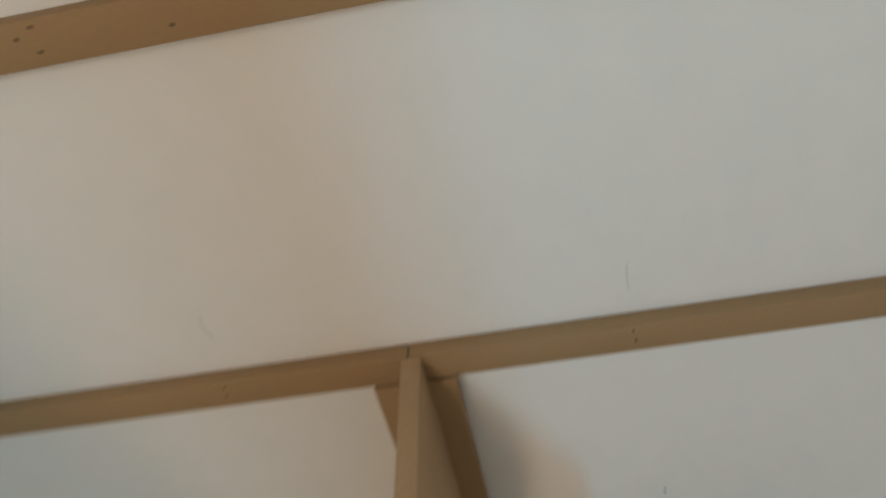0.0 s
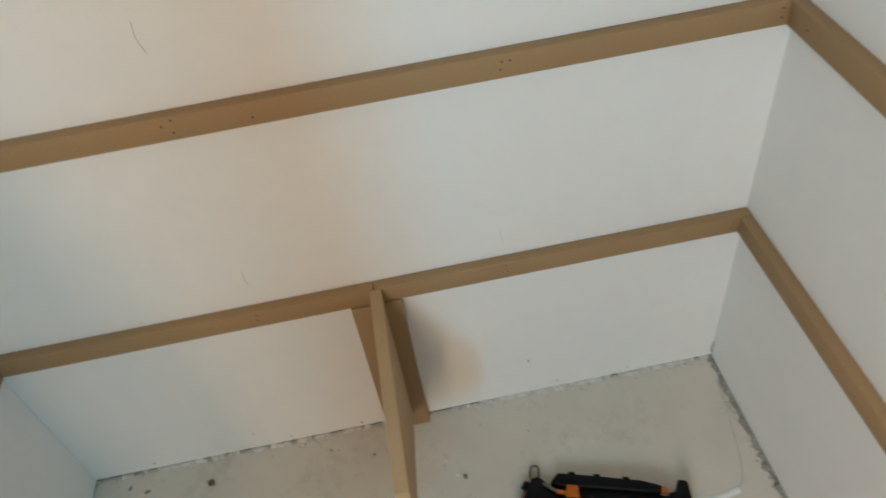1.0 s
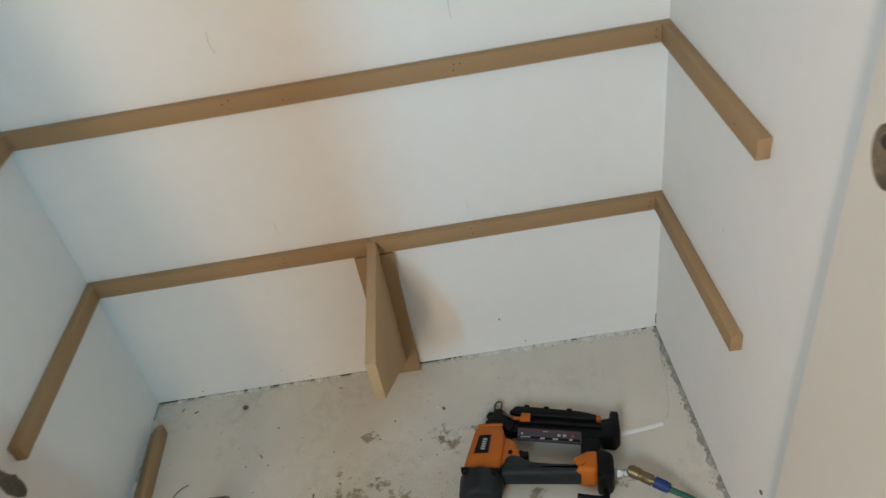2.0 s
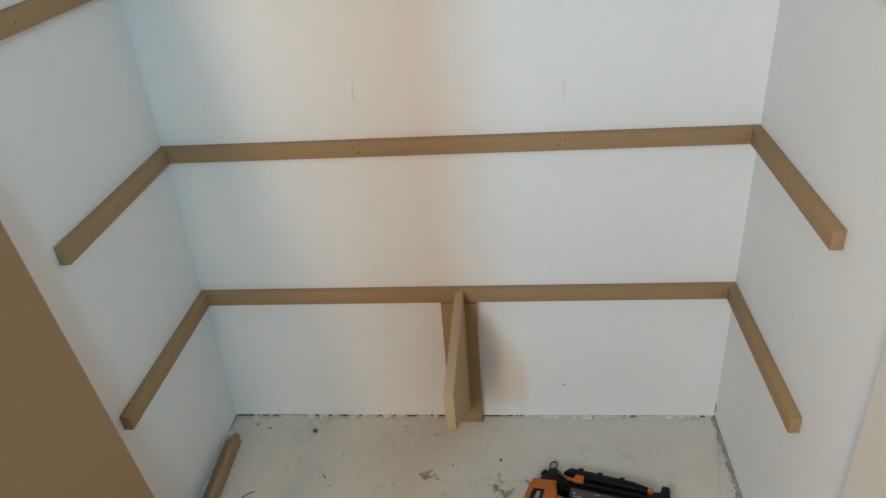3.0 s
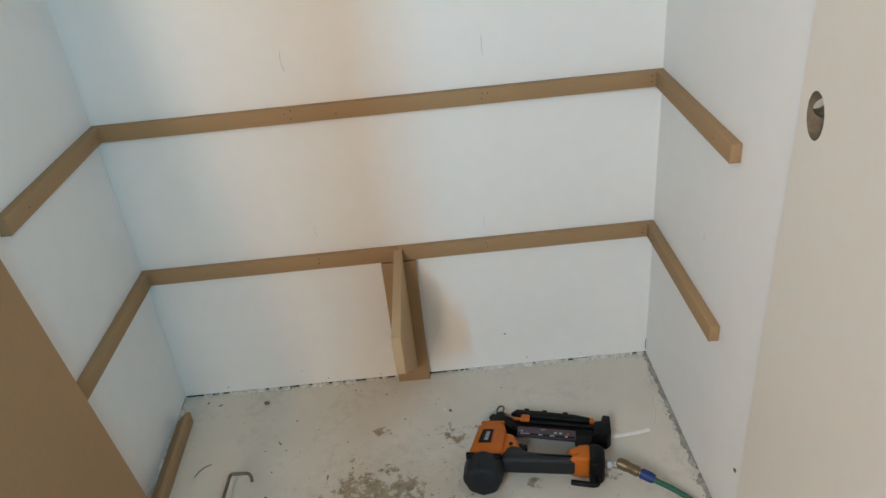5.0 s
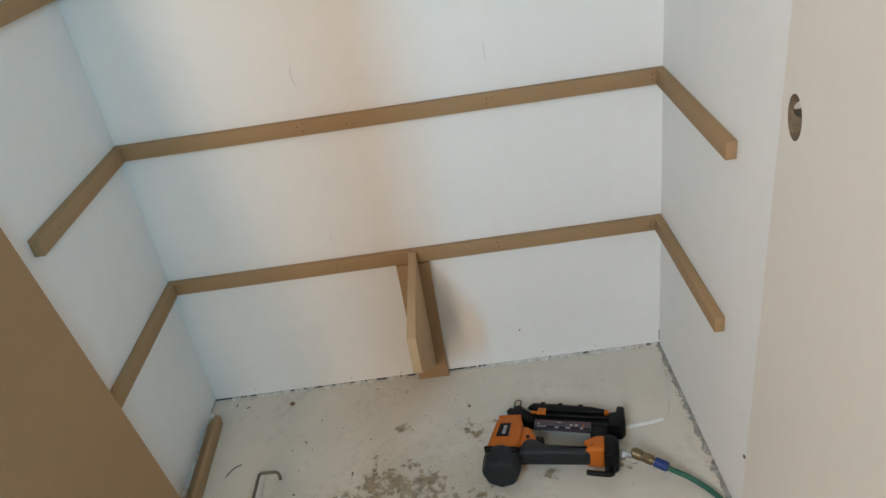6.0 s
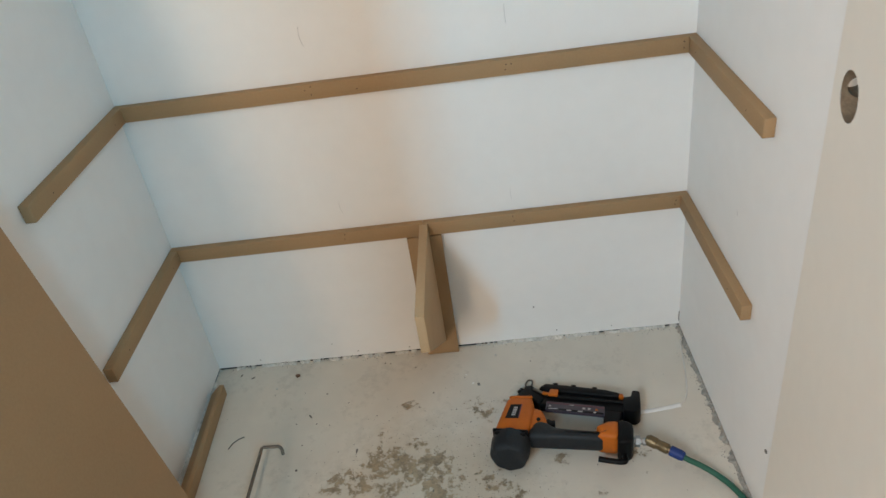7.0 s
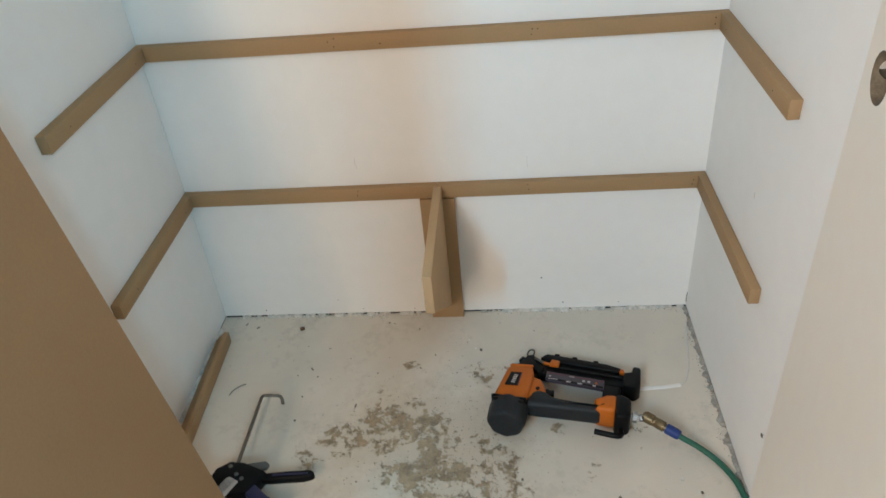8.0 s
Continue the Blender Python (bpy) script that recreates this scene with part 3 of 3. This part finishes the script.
for u, v, a, h in ((0.068, 0.1085, 0.020, 0.0018), (0.107, 0.1050, 0.009, 0.0030), (0.131, 0.1035, 0.010, 0.0030), (0.140, 0.1110, 0.006, 0.0050),
                   (0.151, 0.1105, 0.006, 0.0050), (0.163, 0.1020, 0.006, 0.0035), (0.069, 0.1150, 0.004, 0.0040), (0.112, 0.1205, 0.010, 0.0016)):
    part("print_bar", box((u, v - 0.001, 0.0535), (u + a, v + h - 0.001, 0.0538)), PALE, label_plate, smooth=False)
part("warning_sign", prism([(0.166, 0.1085), (0.173, 0.1080), (0.1695, 0.1145)], 0.0535, 0.0538), ORANGE, label_plate, "small orange warning triangle", smooth=False)
part("magazine_strut", prism([(0.184, 0.066), (0.214, 0.068), (0.222, 0.116), (0.184, 0.118)], 0.022, 0.050, 0.004), BLACK, gun)
part("handle", prism([(0.030, 0.028), (0.060, 0.0285), (0.120, 0.030), (0.190, 0.031), (0.190, 0.052), (0.120, 0.053), (0.086, 0.056), (0.072, 0.066), (0.058, 0.072), (0.040, 0.064)], 0.014, 0.062, 0.0125, segments=4), RUBBER, gun, "smooth charcoal rubber grip")
part("trigger", prism([(0.058, 0.074), (0.078, 0.064), (0.086, 0.068), (0.085, 0.082), (0.078, 0.080), (0.070, 0.084)], 0.030, 0.050, 0.003), BLACK, gun, "black trigger")
part("grip_end", prism([(0.172, 0.036), (0.182, 0.032), (0.216, 0.031), (0.216, 0.075), (0.194, 0.073), (0.166, 0.056), (0.180, 0.046)], 0.010, 0.068, 0.009, segments=3), ORANGE, gun, "orange cast grip end")
part("end_cap", prism([(0.212, 0.016), (0.232, 0.017), (0.243, 0.024), (0.243, 0.066), (0.230, 0.074), (0.212, 0.076)], 0.008, 0.070, 0.008, segments=3), BLACK, gun, "black end cap")
part("belt_hook", tube(smooth_line([(0.226, 0.014, 0.032), (0.227, 0.000, 0.034), (0.218, -0.005, 0.036), (0.192, -0.003, 0.036), (0.176, -0.001, 0.036)], 5), 0.0058, 10), BLACK, gun, "black belt hook")
plug = part("air_plug", lathe([(0, 0.007), (0.005, 0.007), (0.006, 0.0115), (0.015, 0.0115), (0.016, 0.006), (0.019, 0.006), (0.020, 0.0075), (0.027, 0.0075)], (0.241, 0.047, 0.038), (1, 0.02, -0.03), 6), STEEL, gun, "shiny zinc air plug", smooth=False)

# the nose hangs down to the floor, the far end of the magazine rides a little higher
for ob in gun.children_recursive:
    for v in ob.data.vertices:
        x, y, z = v.co
        lean = max(0.05, 0.255 - 0.42 * (x - 0.02)) * max(0.0, y - 0.02)
        v.co = (x, y + 1.04 * lean, max(z - lean, 0.0008 + 0.12 * z))

# ---- the air hose ----
hose = holder("air_hose", "green air hose with a brass coupler and blue sleeve", "hose", at=pose(0.985, -0.374, 0.038))
way = (0.81, -0.575, -0.12)
part("coupler", lathe([(0, 0.0075), (0.002, 0.0095), (0.004, 0.0095), (0.005, 0.0115), (0.022, 0.0115), (0.0235, 0.010), (0.030, 0.010), (0.031, 0.0105), (0.046, 0.0105), (0.047, 0.008), (0.056, 0.008)],
                      (0, 0, 0), way, 20), BRASS, hose, "scuffed brass coupler")
d = Vector(way).normalized()
part("sleeve", lathe([(0, 0.0085), (0.001, 0.0105), (0.020, 0.0105), (0.028, 0.0092), (0.029, 0.007)], d * 0.050, way, 20), BLUE, hose, "blue plastic sleeve")
o = Vector((0.979, -0.373, 0.038))
run = [d * 0.070, d * 0.086 + Vector((0, 0, -0.002))] + [Vector(p) - o for p in ((1.073, -0.434, 0.017), (1.098, -0.452, 0.0085), (1.117, -0.479, 0.0068), (1.130, -0.512, 0.0068), (1.136, -0.552, 0.0068), (1.137, -0.62, 0.0068),
       (1.130, -0.76, 0.0068), (1.105, -0.95, 0.0068), (1.075, -1.15, 0.0068), (1.05, -1.35, 0.0068))]
part("hose_line", tube(smooth_line(run, 8), 0.0057, 14), GREEN, hose, "green rubber hose")

# ---- the caulking gun by the sheet ----
caulk = holder("caulking_gun", "black and navy caulking gun with a hooked steel rod", "caulking gun", at=pose(0.190, -0.497, 0.0))
c = Vector((0.187, -0.493, 0.0))
part("rod", tube([Vector(p) - c for p in ((0.1740, -0.60, 0.034), (0.1755, -0.48, 0.033), (0.1765, -0.302, 0.030), (0.1775, -0.297, 0.030), (0.1800, -0.2945, 0.030),
                                             (0.212, -0.294, 0.028), (0.217, -0.2955, 0.026), (0.2205, -0.299, 0.022), (0.221, -0.303, 0.012))], 0.0036, 10), ROD, caulk, "dull steel rod with a bent end")
part("body", prism([(-0.054, -0.034), (-0.046, -0.006), (-0.022, 0.010), (0.006, 0.008), (0.034, -0.004), (0.056, -0.014), (0.046, -0.034), (0.030, -0.060), (-0.018, -0.068), (-0.030, -0.044)], 0.014, 0.046, 0.003), BLACK, caulk, "black pressed steel body")
for u, v in ((-0.001, -0.021), (0.012, -0.031), (-0.018, -0.002)):
    part("rivet", lathe([(0, 0.0045), (0.002, 0.0042), (0.003, 0.002)], (u, v, 0.046), (0, 0, 1), 12), GREYMETAL, caulk)
part("handle", prism([(0.030, -0.030), (0.060, -0.028), (0.130, -0.023), (0.148, -0.017), (0.150, -0.009), (0.140, -0.004), (0.090, -0.008), (0.050, -0.012), (0.030, -0.006)], 0.020, 0.040, 0.005, segments=3), BLACK, caulk, "black channel handle")
part("handle_groove", prism([(0.068, -0.021), (0.138, -0.016), (0.138, -0.0125), (0.068, -0.017)], 0.0398, 0.0412, 0.0), NAVY, caulk)
part("trigger", prism([(0.014, -0.032), (0.030, -0.030), (0.046, -0.046), (0.070, -0.066), (0.100, -0.082), (0.104, -0.094), (0.080, -0.092), (0.040, -0.074), (0.016, -0.052)], 0.020, 0.044, 0.004), NAVY, caulk, "navy trigger")
part("release_lever", prism([(0.000, -0.008), (0.036, -0.006), (0.052, 0.000), (0.055, 0.010), (0.046, 0.017), (0.016, 0.012), (-0.002, 0.008)], 0.030, 0.038, 0.002), GREYMETAL, caulk, "grey metal release lever")
coil = [Vector((-0.006 - 0.0009 * k * 0.35 + 0.0065 * math.cos(k * 0.7), -0.040 - 0.0006 * k, 0.0560 + 0.0065 * math.sin(k * 0.7))) for k in range(64)]
part("spring", tube(coil, 0.0011, 6), STEEL, caulk, "coiled steel spring")
part("spring_cup", tube([(-0.003, -0.034, 0.0475), (-0.026, -0.080, 0.0475)], 0.0125, 12, 0.35), STEEL, caulk, "dull zinc cup under the spring")
part("cradle_plate", box((-0.040, -0.112, 0.006), (0.030, -0.108, 0.056), 0.001), BLACK, caulk)

# ---- small things on the floor ----
ribbon = thing("plastic_strip", tube([(0.985, -0.270, 0.0012), (1.03, -0.266, 0.0012), (1.06, -0.2625, 0.0009), (1.086, -0.258, 0.0009)], 0.0055, 8, 0.22), WHITEPLASTIC,
               "thin white plastic strip lying on the floor", "strip")
cord = thing("thin_cord", tube(smooth_line([(1.0865, -0.2575, 0.0012), (1.100, -0.243, 0.0012), (1.112, -0.210, 0.0012), (1.121, -0.165, 0.0012), (1.130, -0.110, 0.0012), (1.139, -0.055, 0.0012)], 8), 0.0017, 8), GREYLINE,
             "thin pale grey cord curling towards the corner", "cord")
thing("wire_offcut", tube(smooth_line([(0.088, -0.269, 0.0016), (0.095, -0.253, 0.0016), (0.106, -0.242, 0.0016), (0.118, -0.236, 0.0016)], 6), 0.0010, 7), GREYMETAL, "short curled wire offcut on the floor", "wire")
rng = random.Random(21)
chip = thing("brown_chip", lump(rng, 0.0075, 0.5), CHIP, "small red-brown chip on the pale floor", "chip", group="chips on the floor", at=pose(0.2105, -0.050, 0.0, 0, 0, 20))
SMALLGREY, SMALLPALE = "small grey chip on the pale floor", "small pale plaster chip on the floor"
for x, y, s, m, lab in ((0.294, -0.123, 0.0026, GRIT, SMALLGREY), (0.234, -0.211, 0.0022, GRIT, SMALLGREY), (0.282, -0.216, 0.0022, GRIT, SMALLGREY),
                        (0.428, -0.035, 0.0026, GRIT, SMALLGREY), (0.505, -0.060, 0.0026, GRIT, SMALLGREY), (0.550, -0.152, 0.0022, GRIT, SMALLGREY),
                        (0.257, -0.346, 0.0030, GRIT, SMALLGREY), (0.627, -0.102, 0.0022, WHITEPLASTIC, SMALLPALE), (0.643, -0.133, 0.0026, WHITEPLASTIC, SMALLPALE),
                        (0.655, -0.138, 0.0045, GRIT, SMALLGREY), (0.74, -0.50, 0.004, GRIT, SMALLGREY), (0.92, -0.54, 0.004, GRIT, SMALLGREY),
                        (1.04, -0.50, 0.005, MORTAR, SMALLPALE), (1.07, -0.53, 0.0035, GRIT, SMALLGREY), (0.70, -0.045, 0.004, MORTAR, SMALLPALE), (0.165, -0.090, 0.004, MORTAR, SMALLPALE)):
    thing("floor_chip", lump(rng, s, 0.5), m, lab, "chip", group="chips on the floor", at=pose(x, y, 0, 0, 0, rng.uniform(0, 180)))


for x, y, turn, long in ((0.063, -0.028, 70, 0.0055), (0.095, -0.042, 35, 0.0060), (0.265, -0.192, -55, 0.0085), (0.384, -0.305, 85, 0.0095)):
    sliver = lump(rng, 0.0024, 0.35)
    for v in sliver.verts:
        v.co.x *= long / 0.0024
    thing("sliver", sliver, GRIT, "thin grey sliver lying on the pale floor", "chip", group="slivers on the floor", at=pose(x, y, 0, 0, 0, turn))
thing("wall_crack", tube(smooth_line([(W - 0.0008, -0.0012, 0.016), (W - 0.0014, -0.0012, 0.030), (W - 0.0006, -0.0012, 0.046)], 4), 0.0009, 6), GRIT, "thin dark crack in the wall corner", "crack")


def grit_field(count, seed):
    """Uncountable crumbs: thickest over the worn patch and along the foot of the walls."""
    rng = random.Random(seed)
    verts, faces = [], []
    while len(faces) < count * 4:
        pick = rng.random()
        if pick < 0.5:
            x, y = rng.gauss(0.56, 0.13), rng.gauss(-0.40, 0.11)
        elif pick < 0.58:
            x, y = rng.uniform(0.02, 1.13), -abs(rng.gauss(0.0, 0.012))
        elif pick < 0.95:
            y = rng.uniform(-0.75, 0)
            x = W - abs(rng.gauss(0.0, 0.004 + 0.012 * max(0.0, noise.noise((0, y * 14, 3)) + 0.3)))
        else:
            x, y = rng.uniform(0.05, 1.13), rng.uniform(-0.8, 0)
        if not (0.01 < x < W - 0.003 and y < -0.003):
            continue
        s = rng.uniform(0.0005, 0.0017) * (1.6 if rng.random() < 0.08 else 1)
        k = len(verts)
        a = rng.uniform(0, 6.28)
        for j in range(3):
            verts.append((x + s * math.cos(a + 2.1 * j), y + s * rng.uniform(0.6, 1.3) * math.sin(a + 2.1 * j), 0.0001))
        verts.append((x + s * rng.uniform(-0.3, 0.3), y, s * rng.uniform(0.5, 1.1)))
        faces += [(k, k + 1, k + 3), (k + 1, k + 2, k + 3), (k + 2, k, k + 3), (k, k + 2, k + 1)]
    me = bpy.data.meshes.new("grit")
    me.from_pydata(verts, [], faces)
    me.materials.append(GRIT)
    return me


tagged(new("floor_grit", grit_field(1500, 8)), "fine dark grit and crumbs scattered on the floor", "grit", kind="stuff")
